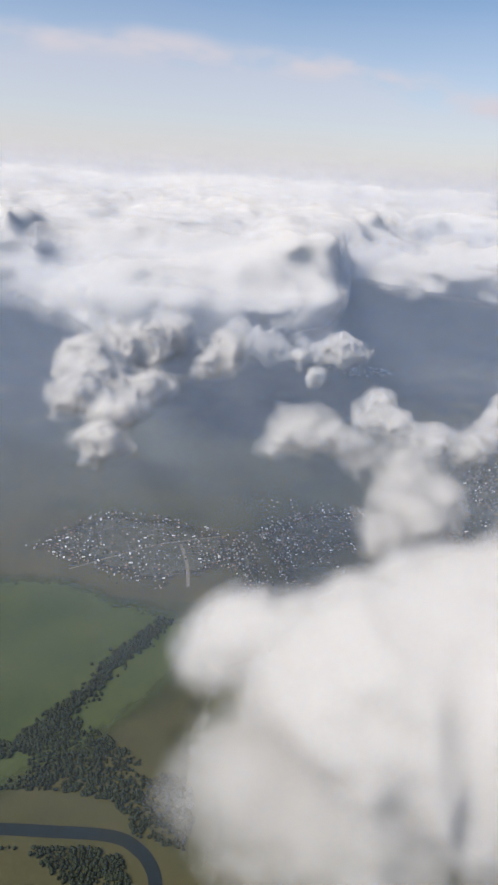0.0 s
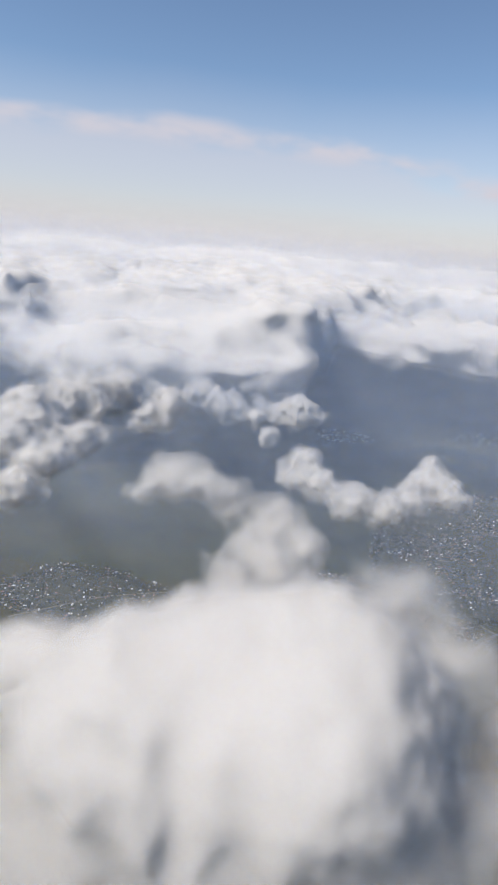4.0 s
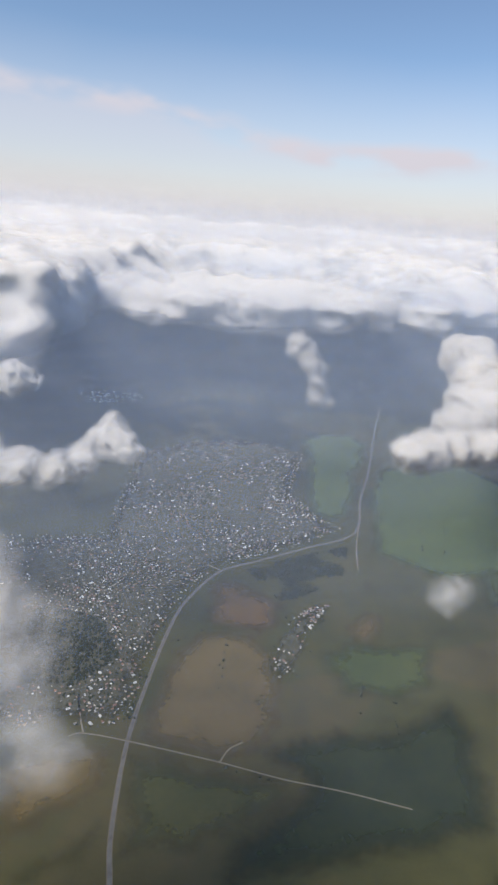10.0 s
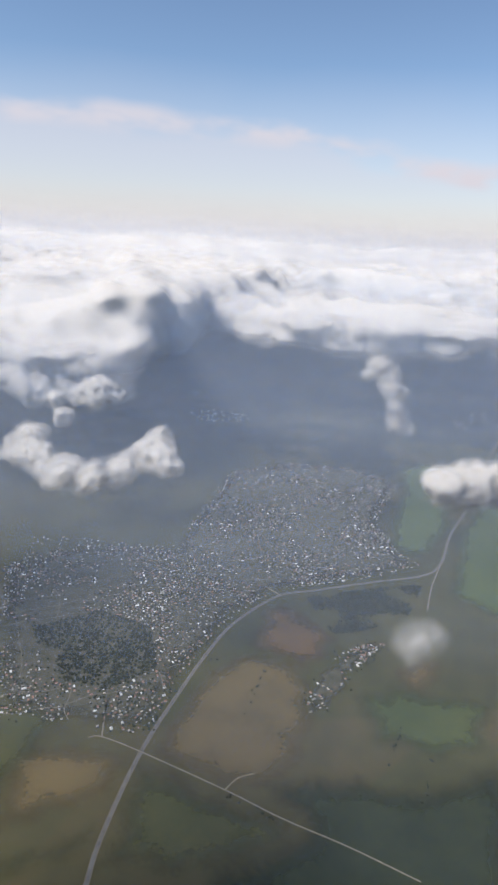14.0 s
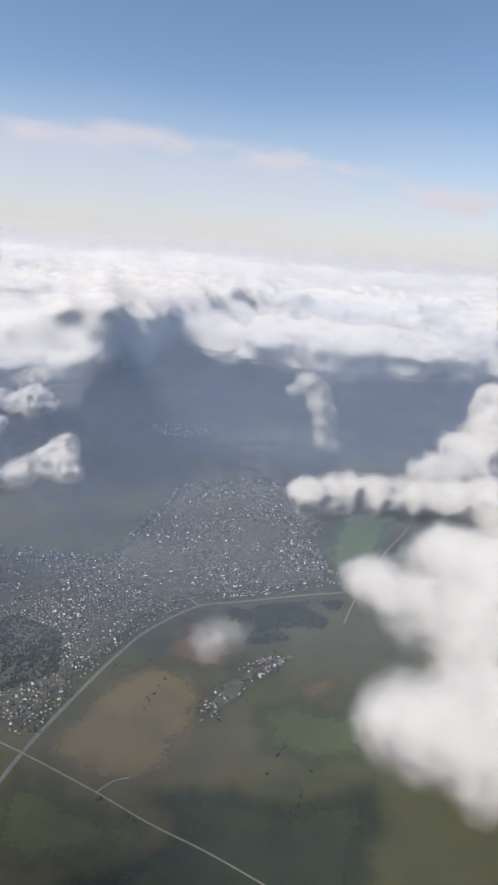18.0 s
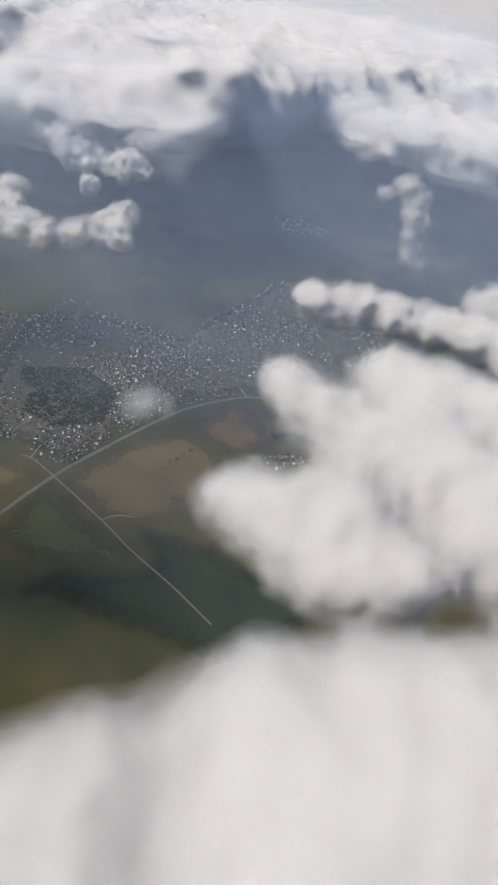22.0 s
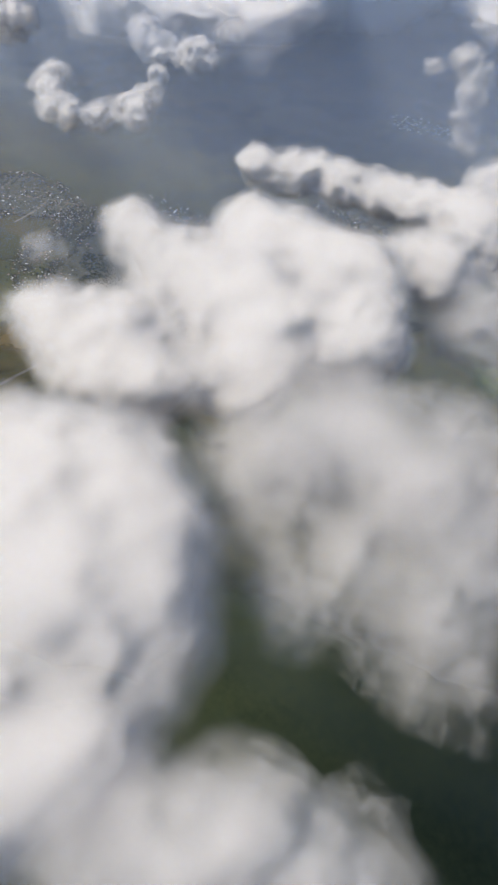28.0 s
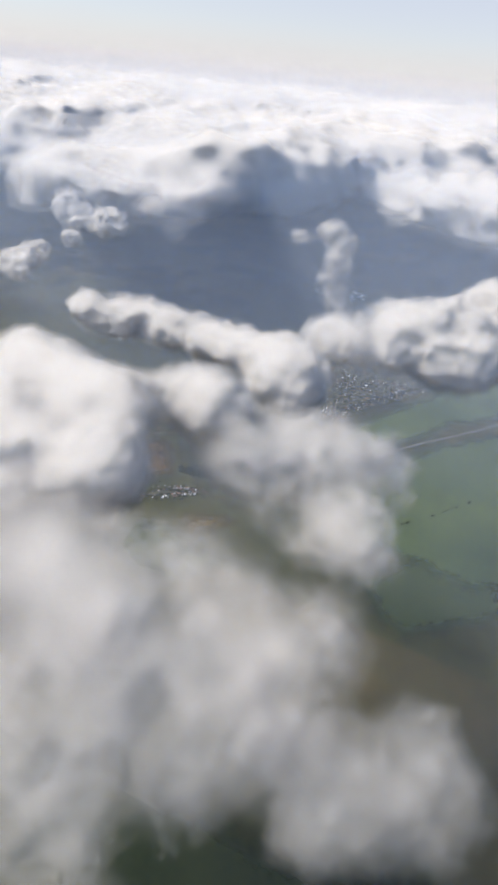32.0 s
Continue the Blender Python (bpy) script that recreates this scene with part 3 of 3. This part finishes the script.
FIELDS = (
    ("ploughed_field", BROWN, "reddish brown ploughed field beside the road", [(216, 466), (238, 476), (272, 450), (288, 424), (275, 396), (251, 372), (228, 388), (208, 402), (208, 424)]),
    ("stubble_field", TAN, "tan stubble field beside the main road", [(136, 288), (150, 336), (172, 375), (205, 405), (240, 398), (262, 372), (262, 330), (240, 280), (215, 262), (196, 262)]),
    ("crop_field", OLIVE, "olive green field below the country lane", [(130, 294), (193, 270), (240, 250), (236, 228), (205, 216), (166, 208), (120, 206)]),
    ("stubble_field", TAN, "tan field on the near side of town", [(102, 301), (109, 302), (134, 291), (128, 258), (91, 235), (64, 225), (36, 304)]),
    ("crop_field", OLIVE, "dull green field beside the main road", [(125, 250), (125, 216), (72, 200), (65, 221), (92, 232)]),
    ("crop_field", GREEN, "bright green field at the edge of town", [(427, 837), (473, 873), (526, 856), (541, 802), (479, 698), (411, 572), (397, 560), (373, 571), (352, 588), (378, 672)]),
    ("stubble_field", TAN, "faint tan field among green ones", [(320, 389), (350, 412), (372, 405), (365, 370), (341, 351), (316, 356)]),
    ("meadow_field", MEADOW, "green meadow beyond the hamlet", [(281, 355), (316, 375), (363, 364), (397, 359), (376, 308), (337, 288), (287, 301)]),
    # the next two patches paint cloud shadow onto the ground
    ("pasture_field", SHADED_GREEN, "dark green ground with painted cloud shadow below the country lane", [(203, 276), (231, 283), (276, 286), (320, 283), (377, 308), (384, 259), (347, 181), (169, 180), (181, 220), (210, 230), (228, 248)]),
    ("pasture_field", SHADED_GREEN, "dark green ground with painted shade under heavy cloud", [(215, 95), (330, 185), (430, 200), (530, 215), (605, 240), (720, 120), (700, -160), (420, -220), (200, -120)]),
    ("meadow_field", MEADOW, "wide dull green meadow before the village", [(-330, 120), (-330, 430), (-185, 432), (-117, 405), (-66, 388), (-50, 360), (-100, 285), (-118, 250), (-150, 235), (-200, 190)]),
    ("meadow_field", OLIVE, "wide olive meadow beside a belt of trees", [(-85, 300), (-50, 360), (-10, 395), (60, 380), (90, 320), (60, 230), (40, 120), (-20, 110), (-28, 200), (-36, 245), (-62, 246), (-92, 264)]),
    ("meadow_field", MEADOW, "green field seen between clouds", [(464, 397), (481, 440), (506, 483), (547, 602), (592, 429), (567, 396), (531, 351), (497, 363)]),
    ("crop_field", GREEN, "long pale green field beside the road", [(420, 560), (450, 640), (500, 720), (640, 760), (700, 560), (560, 430), (440, 440), (395, 500)]),
)
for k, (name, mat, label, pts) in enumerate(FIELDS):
    tagged(part(name, area(pts, 0.05 + 0.012 * k, 6.0, k, 6.0, 34.0 if mat is SHADED_GREEN else 30.0), mat, None), label, "field", "fields", "structure")

ASPHALT = surface("worn_road", (0.13, 0.125, 0.115), (0.2, 0.195, 0.18), 0.2, fine=8)
VERGE = surface("gravel_verge", (0.14, 0.125, 0.09), (0.22, 0.19, 0.14), 0.3, fine=8)
EARTH = surface("earth_track", (0.18, 0.16, 0.12), (0.27, 0.24, 0.18), 0.3, fine=8)
ROADS = (
    ("main_road", 2.3, "pale main road bypassing the town in a long bend", [(118, 60), (118, 130), (123, 198), (125, 232), (137, 293), (157, 353), (177, 404), (196, 440), (234, 482), (273, 496), (336, 517), (384, 532), (410, 557), (441, 625), (488, 707), (560, 850), (640, 1000)]),
    ("country_lane", 1.1, "narrow pale lane between fields", [(100, 303), (109, 304), (137, 293), (193, 267), (228, 249), (265, 233), (301, 215)]),
    ("country_lane", 1.2, "short farm track off the lane", [(193, 267), (201, 276), (211, 280)]),
    ("street", 2.0, "pale street leading into town", [(236, 484), (216, 503), (199, 510), (200, 485)]),
    ("street", 1.3, "narrow street at the edge of town", [(109, 304), (106, 326), (106, 340)]),
    ("country_lane", 1.4, "farm track between green fields", [(410, 557), (388, 511), (373, 471)]),
    ("country_lane", 1.5, "village road along the woods edge", [(-190, 436), (-150, 462), (-120, 480), (-60, 500)]),
    ("street", 3.0, "wide village street", [(-88, 420), (-92, 450), (-100, 480)]),
    ("country_lane", 1.6, "long straight far road across the dark plain", [(-500, 860), (-180, 880), (120, 935), (330, 1000)]),
)
for k, (name, width, label, pts) in enumerate(ROADS):
    ob = part(name, strip(pts, width, 0.26 + 0.01 * k), ASPHALT if width > 2.2 and name == "main_road" else EARTH, None)
    tagged(ob, label, "road", "roads", "structure")
    if width > 2.2 and name == "main_road":
        part("verge", strip(pts, width + 0.9, 0.24), VERGE, ob)

m, n, l, out = node_material("river_water")
b = n.new("ShaderNodeBsdfPrincipled")
b.inputs["Base Color"].default_value, b.inputs["Roughness"].default_value = (0.02, 0.028, 0.026, 1), 0.12
bp = n.new("ShaderNodeBump")
bp.inputs["Strength"].default_value = 0.15
l.new(noise_node(n, l, 1.5, 3.0), bp.inputs["Height"])
l.new(bp.outputs[0], b.inputs["Normal"])
l.new(b.outputs[0], out.inputs[0])
tagged(part("water", strip([(-230, 203), (-180, 212), (-134, 213), (-105, 212), (-91, 206), (-82, 196), (-74, 177), (-38, 120)], 6.5, 0.3), m, None), "dark narrow river bending through meadows", "river", "", "structure")

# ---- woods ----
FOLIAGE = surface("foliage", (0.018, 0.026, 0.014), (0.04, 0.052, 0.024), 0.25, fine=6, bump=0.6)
rng = np.random.RandomState(3)
bm = bmesh.new()
bmesh.ops.create_icosphere(bm, subdivisions=1, radius=1)
CROWN_V = np.array([v.co[:] for v in bm.verts])
CROWN_F = np.array([[v.index for v in f.verts] for f in bm.faces])
bm.free()


def woods(label, spots, name="woodland"):
    verts, faces = [], []
    for k, (x, y, r) in enumerate(spots):
        v = CROWN_V * (1 + 0.28 * (rng.rand(len(CROWN_V), 1) - 0.5)) * (r, r, r * 1.15) + (x, y, r * 0.9)
        verts.append(v)
        faces.append(CROWN_F + k * len(CROWN_V))
    me = bpy.data.meshes.new(name)
    me.from_pydata(np.concatenate(verts).tolist(), [], np.concatenate(faces).tolist())
    me.materials.append(FOLIAGE)
    return tagged(new(name, me), label, "trees", "woods", "stuff")


def scatter(pts, count, r0, r1):
    xs, ys = [p[0] for p in pts], [p[1] for p in pts]
    out = []
    while len(out) < count:
        x, y = rng.uniform(min(xs), max(xs)), rng.uniform(min(ys), max(ys))
        if within(x, y, pts) and noise.noise((x * 0.03, y * 0.03, 2.0)) > -0.1 - 0.25 * rng.rand():
            out.append((x, y, rng.uniform(r0, r1)))
    return out


WOODS = (
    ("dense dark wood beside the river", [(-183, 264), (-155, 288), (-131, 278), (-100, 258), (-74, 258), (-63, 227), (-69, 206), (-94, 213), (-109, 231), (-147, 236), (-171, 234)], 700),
    ("dark patch of tree crowns inside the town", [(24, 419), (76, 446), (123, 424), (135, 375), (103, 348), (55, 359)], 600),
    # crowns added to darken the ground where cloud shadow lies
    ("tree crowns standing in for cloud shade beside the main road", [(261, 482), (331, 504), (379, 513), (353, 461), (305, 433), (279, 428)], 620),
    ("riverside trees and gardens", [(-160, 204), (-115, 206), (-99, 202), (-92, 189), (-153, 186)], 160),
)
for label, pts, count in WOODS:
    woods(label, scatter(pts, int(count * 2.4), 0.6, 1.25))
belt = smooth_line([(-191, 253), (-164, 268), (-155, 287), (-140, 306), (-131, 332), (-118, 349), (-102, 378)], 30)
woods("dark belt of trees between meadows", [(p.x + rng.normal(0, 4.0), p.y + rng.normal(0, 3.0), rng.uniform(0.8, 1.6)) for p in belt for _ in range(5)])
woods("rows of dark trees along field edges", [(a + (c - a) * t + rng.normal(0, 0.9), b + (d - b) * t + rng.normal(0, 0.9), rng.uniform(0.5, 1.0))
      for a, b, c, d in ((205, 330, 222, 385), (470, 470, 520, 560), (450, 480, 495, 570), (300, 290, 318, 330), (310, 250, 330, 300), (195, 262, 228, 246), (140, 372, 208, 398), (150, 350, 135, 300)) for t in rng.rand(13)])

# ---- houses ----
WALL = [surface("rendered_wall", a, b, 0.8, vary=0.15) for a, b in (((0.55, 0.53, 0.48), (0.72, 0.69, 0.63)), ((0.42, 0.37, 0.29), (0.56, 0.50, 0.40)))]
ROOF = [surface("roofing", a, b, 1.2, rough=r, vary=0.35) for a, b, r in (
    ((0.24, 0.13, 0.10), (0.36, 0.20, 0.15), 0.8), ((0.22, 0.22, 0.215), (0.32, 0.32, 0.31), 0.7), ((0.62, 0.62, 0.60), (0.8, 0.8, 0.78), 0.4), ((0.40, 0.35, 0.29), (0.54, 0.48, 0.40), 0.8))]
GLASS = surface("window_glass", (0.03, 0.035, 0.045), (0.06, 0.07, 0.085), 1.0, rough=0.15)


def house_shape(w, d, h, ridge):
    """Walls with gables, and a roof with eaves, both closed solids on the ground."""
    body = [(-w, -d, 0), (w, -d, 0), (w, d, 0), (-w, d, 0), (-w, -d, h), (w, -d, h), (w, d, h), (-w, d, h), (-w, 0, h + ridge), (w, 0, h + ridge)]
    body_f = [(0, 1, 5, 4), (2, 3, 7, 6), (1, 2, 6, 9, 5), (3, 0, 4, 8, 7), (3, 2, 1, 0)]
    e, t = 0.14, 0.16
    k = ridge / d
    roof = [(s * (w + e), y, z + o) for s in (-1, 1) for o in (0.01, t) for y, z in ((-d - e, h - k * e), (0, h + ridge), (d + e, h - k * e))]
    roof_f = [(3, 9, 10, 4), (4, 10, 11, 5), (0, 1, 7, 6), (1, 2, 8, 7), (0, 6, 9, 3), (2, 5, 11, 8), (0, 3, 4, 1), (1, 4, 5, 2), (6, 7, 10, 9), (7, 8, 11, 10)]
    return body, body_f, roof, roof_f


def box(c, s):
    v = [(c[0] + s[0] * i, c[1] + s[1] * j, c[2] + s[2] * k) for i in (-1, 1) for j in (-1, 1) for k in (-1, 1)]
    return v, [(0, 1, 3, 2), (4, 6, 7, 5), (0, 4, 5, 1), (2, 3, 7, 6), (0, 2, 6, 4), (1, 5, 7, 3)]


def piece(name, v, f, material, parent, label=""):
    me = bpy.data.meshes.new(name)
    me.from_pydata(v, [], f)
    me.materials.append(material)
    ob = new(name, me)
    ob.parent = parent
    return tagged(ob, label) if label else ob


TONES = ("red-brown tiled", "dark grey", "bright metal", "weathered brown")


def make_house(w, d, h, ridge, wall, roof):
    ob = new("house")
    tagged(ob, f"small detached house with a {TONES[roof]} gable roof", "house", "town houses")
    b, bf, r, rf = house_shape(w, d, h, ridge)
    piece("wall", b, bf, WALL[wall], ob)
    piece("roof", r, rf, ROOF[roof], ob, f"{TONES[roof]} gable roof")
    piece("chimney", *box((w * 0.4, d * 0.25, h + ridge * 0.95), (0.12, 0.12, 0.3)), WALL[1], ob)
    for x in (-0.5, 0.5):
        piece("window", *box((w * x, -d, h * 0.5), (0.2, 0.02, 0.2)), GLASS, ob)
    return ob


KINDS = [(1.5, 1.05, 0.85, 0.6, 0, 0), (1.3, 1.1, 0.8, 0.65, 1, 1), (1.9, 1.15, 0.9, 0.45, 0, 2), (1.4, 1.0, 0.8, 0.6, 0, 3), (1.1, 0.9, 0.75, 0.5, 1, 0), (2.6, 1.3, 1.0, 0.4, 0, 2)]
AREAS = {
    "hamlet": ([(248, 333), (255, 363), (280, 401), (310, 419), (323, 418), (290, 381), (266, 340)], 3.4, 0.5),
    "town": ([(31, 318), (-35, 511), (24, 560), (124, 567), (179, 792), (266, 835), (351, 834), (414, 775), (358, 647), (372, 579), (390, 553), (338, 526), (275, 506), (231, 490), (193, 446), (162, 376), (139, 306), (110, 308), (54, 319)], 4.7, 0.35),
    "village": ([(-240, 468), (-185, 533), (-118, 530), (-50, 501), (-44, 456), (-112, 415), (-168, 437)], 5.4, 0.2),
    "far_side": ([(-26, 580), (31, 575), (136, 563), (123, 509), (23, 480), (-23, 494)], 7.5, 0.1),
    "far_a": ([(86, 1081), (180, 1096), (211, 1057), (181, 1015), (121, 1019)], 10.0, 0.1),
    "far_b": ([(268, 1055), (306, 1071), (302, 1036), (266, 1028)], 13.0, 0.2),
    "far_c": ([(327, 1075), (409, 1185), (471, 1154), (479, 1045), (401, 1018)], 17.0, 0.4),
    "far_d": ([(567, 1093), (665, 1186), (732, 1176), (699, 1095), (594, 1045)], 17.0, 0.3),
    "near_town": ([(26, 318), (-43, 515), (-60, 480), (-40, 380), (0, 330)], 6.0, 0.3),
}
TREE_PATCH = [(24, 419), (76, 446), (123, 424), (135, 375), (103, 348), (55, 359)]
MAIN = smooth_line([(123, 198), (125, 232), (137, 293), (157, 353), (177, 404), (196, 440), (234, 482), (273, 496), (336, 517), (384, 532), (410, 557), (441, 625), (488, 707)], 6)
lots = []
for key, (pts, gap, turn) in AREAS.items():
    xs, ys = [p[0] for p in pts], [p[1] for p in pts]
    c, s = math.cos(turn), math.sin(turn)
    span = max(max(xs) - min(xs), max(ys) - min(ys))
    mx, my = (min(xs) + max(xs)) / 2, (min(ys) + max(ys)) / 2
    steps = int(span / gap)
    for i in range(-steps, steps + 1):
        for j in range(-steps, steps + 1):
            bend = 9 * noise.noise((i * 0.12, j * 0.12, 4.0))
            u = i * gap * 0.62 + rng.normal(0, gap * 0.12)
            v = j * gap + (gap * 0.26 if i % 2 else -gap * 0.2) + bend + rng.normal(0, gap * 0.10)
            x, y = mx + c * u - s * v, my + s * u + c * v
            full = noise.noise((x * 0.013, y * 0.013, 8.0)) + 0.6 * noise.noise((x * 0.05, y * 0.05, 1.0))
            if not within(x, y, pts) or rng.rand() > 0.5 + 0.9 * full or within(x, y, TREE_PATCH):
                continue
            if min((x - p.x) ** 2 + (y - p.y) ** 2 for p in MAIN) < 36:
                continue
            far = key.startswith("far_") and key != "far_side"
            kind = rng.choice(6, p=(0.1, 0.1, 0.3, 0.1, 0.05, 0.35) if far else (0.28, 0.26, 0.08, 0.27, 0.09, 0.02))
            lots.append((x, y, turn + 1.57 * rng.randint(0, 2) + rng.normal(0, 0.12) + 0.3 * bend / 9, int(kind), rng.uniform(0.4, 0.72) * (1.9 if key == "far_a" else 1.3 if far else 1.0)))
# streets between the rows of houses
bm, lanes = bmesh.new(), 0
for key, gap, turn in (("town", 5.9, 0.35), ("village", 5.4, 0.2), ("near_town", 6.0, 0.3)):
    pts = AREAS[key][0]
    xs, ys = [p[0] for p in pts], [p[1] for p in pts]
    c, s = math.cos(turn), math.sin(turn)
    mx, my = (min(xs) + max(xs)) / 2, (min(ys) + max(ys)) / 2
    steps = int(max(max(xs) - min(xs), max(ys) - min(ys)) / gap)
    for across in (False, True):
        for j in range(-steps, steps + 1, 5 if across else 3):
            run = []
            for i in range(-2 * steps, 2 * steps + 1, 3):
                u, v = i * gap * 0.62, (j + 0.5) * gap + 9 * noise.noise((i * 0.12, j * 0.12, 4.0))
                if across:
                    u, v = (j + 0.5) * gap * 1.1 + 6 * noise.noise((i * 0.1, j * 0.3, 7.0)), i * gap * 0.62
                x, y = mx + c * u - s * v, my + s * u + c * v
                x, y = x + 3.5 * noise.noise((x * 0.05, y * 0.05, 3.0)), y + 3.5 * noise.noise((x * 0.05, y * 0.05, 6.0))
                if within(x, y, pts) and not within(x, y, TREE_PATCH) and noise.noise((x * 0.02, y * 0.02, 5.0 + j * 0.7)) > -0.05:
                    run.append((x, y))
                    continue
                if len(run) > 2:
                    strip(run, rng.uniform(0.4, 0.75), 0.4 + 0.004 * (lanes % 9), bm)
                    lanes += 1
                run = []
STREET = surface("pale_street", (0.14, 0.13, 0.105), (0.23, 0.215, 0.18), 0.3, fine=8)
tagged(part("street_network", bm, STREET, None), "pale narrow streets between the town houses", "street", "roads", "stuff")
GARDEN = surface("gardens", (0.055, 0.06, 0.038), (0.125, 0.12, 0.088), 0.12, fine=7, feather=True)
for k, key in enumerate(("town", "village", "near_town", "hamlet")):
    tagged(part("garden_ground", area(AREAS[key][0], 0.3 + 0.01 * k, 8.0, 30 + k, 6.0, 9.0 if key == "hamlet" else 22.0), GARDEN, None), "grey-green gardens and yards between houses", "gardens", "fields", "structure")
lots.sort(key=lambda q: (q[0] - 190) ** 2 + (q[1] - 370) ** 2)
models = [make_house(*k) for k in KINDS]
used = set()
for x, y, a, kind, size in lots[:290]:
    m = pose(x, y, 0.0, 0, 0, math.degrees(a)) @ Matrix.Scale(size, 4)
    if kind in used:
        copy_thing(models[kind], m).scale = (size,) * 3
    else:
        models[kind].matrix_basis = m
        used.add(kind)
for k in range(6):
    if k not in used:
        for o in (*models[k].children, models[k]):
            bpy.data.objects.remove(o)

groups = {}
for x, y, a, kind, size in lots[290:]:
    w, d, h, ridge, wall, roof = KINDS[kind]
    b, bf, r, rf = house_shape(w, d, h, ridge)
    c, s = math.cos(a) * size, math.sin(a) * size
    for key, v, f in ((("wall", wall), b, bf), (("roof", roof), r, rf)):
        vs, fs = groups.setdefault(key, ([], []))
        o = len(vs)
        vs += [(x + c * p - s * q, y + s * p + c * q, z * size) for p, q, z in v]
        fs += [[i + o for i in g] for g in f]
settlement = new("settlement")
tagged(settlement, "sprawling town of many small houses among gardens", "town", "", "stuff")
for (kind, tone), (vs, fs) in groups.items():
    ob = piece("house_walls" if kind == "wall" else "house_roofs", vs, fs, (WALL if kind == "wall" else ROOF)[tone], settlement)
    tagged(ob, kind="stuff")

# garden trees between the houses
woods("garden trees scattered between the town houses", [(x + rng.normal(0, 4.5), y + rng.normal(0, 4.5), rng.uniform(0.4, 0.95)) for x, y, *_ in lots for _ in range(2)], "garden_trees")
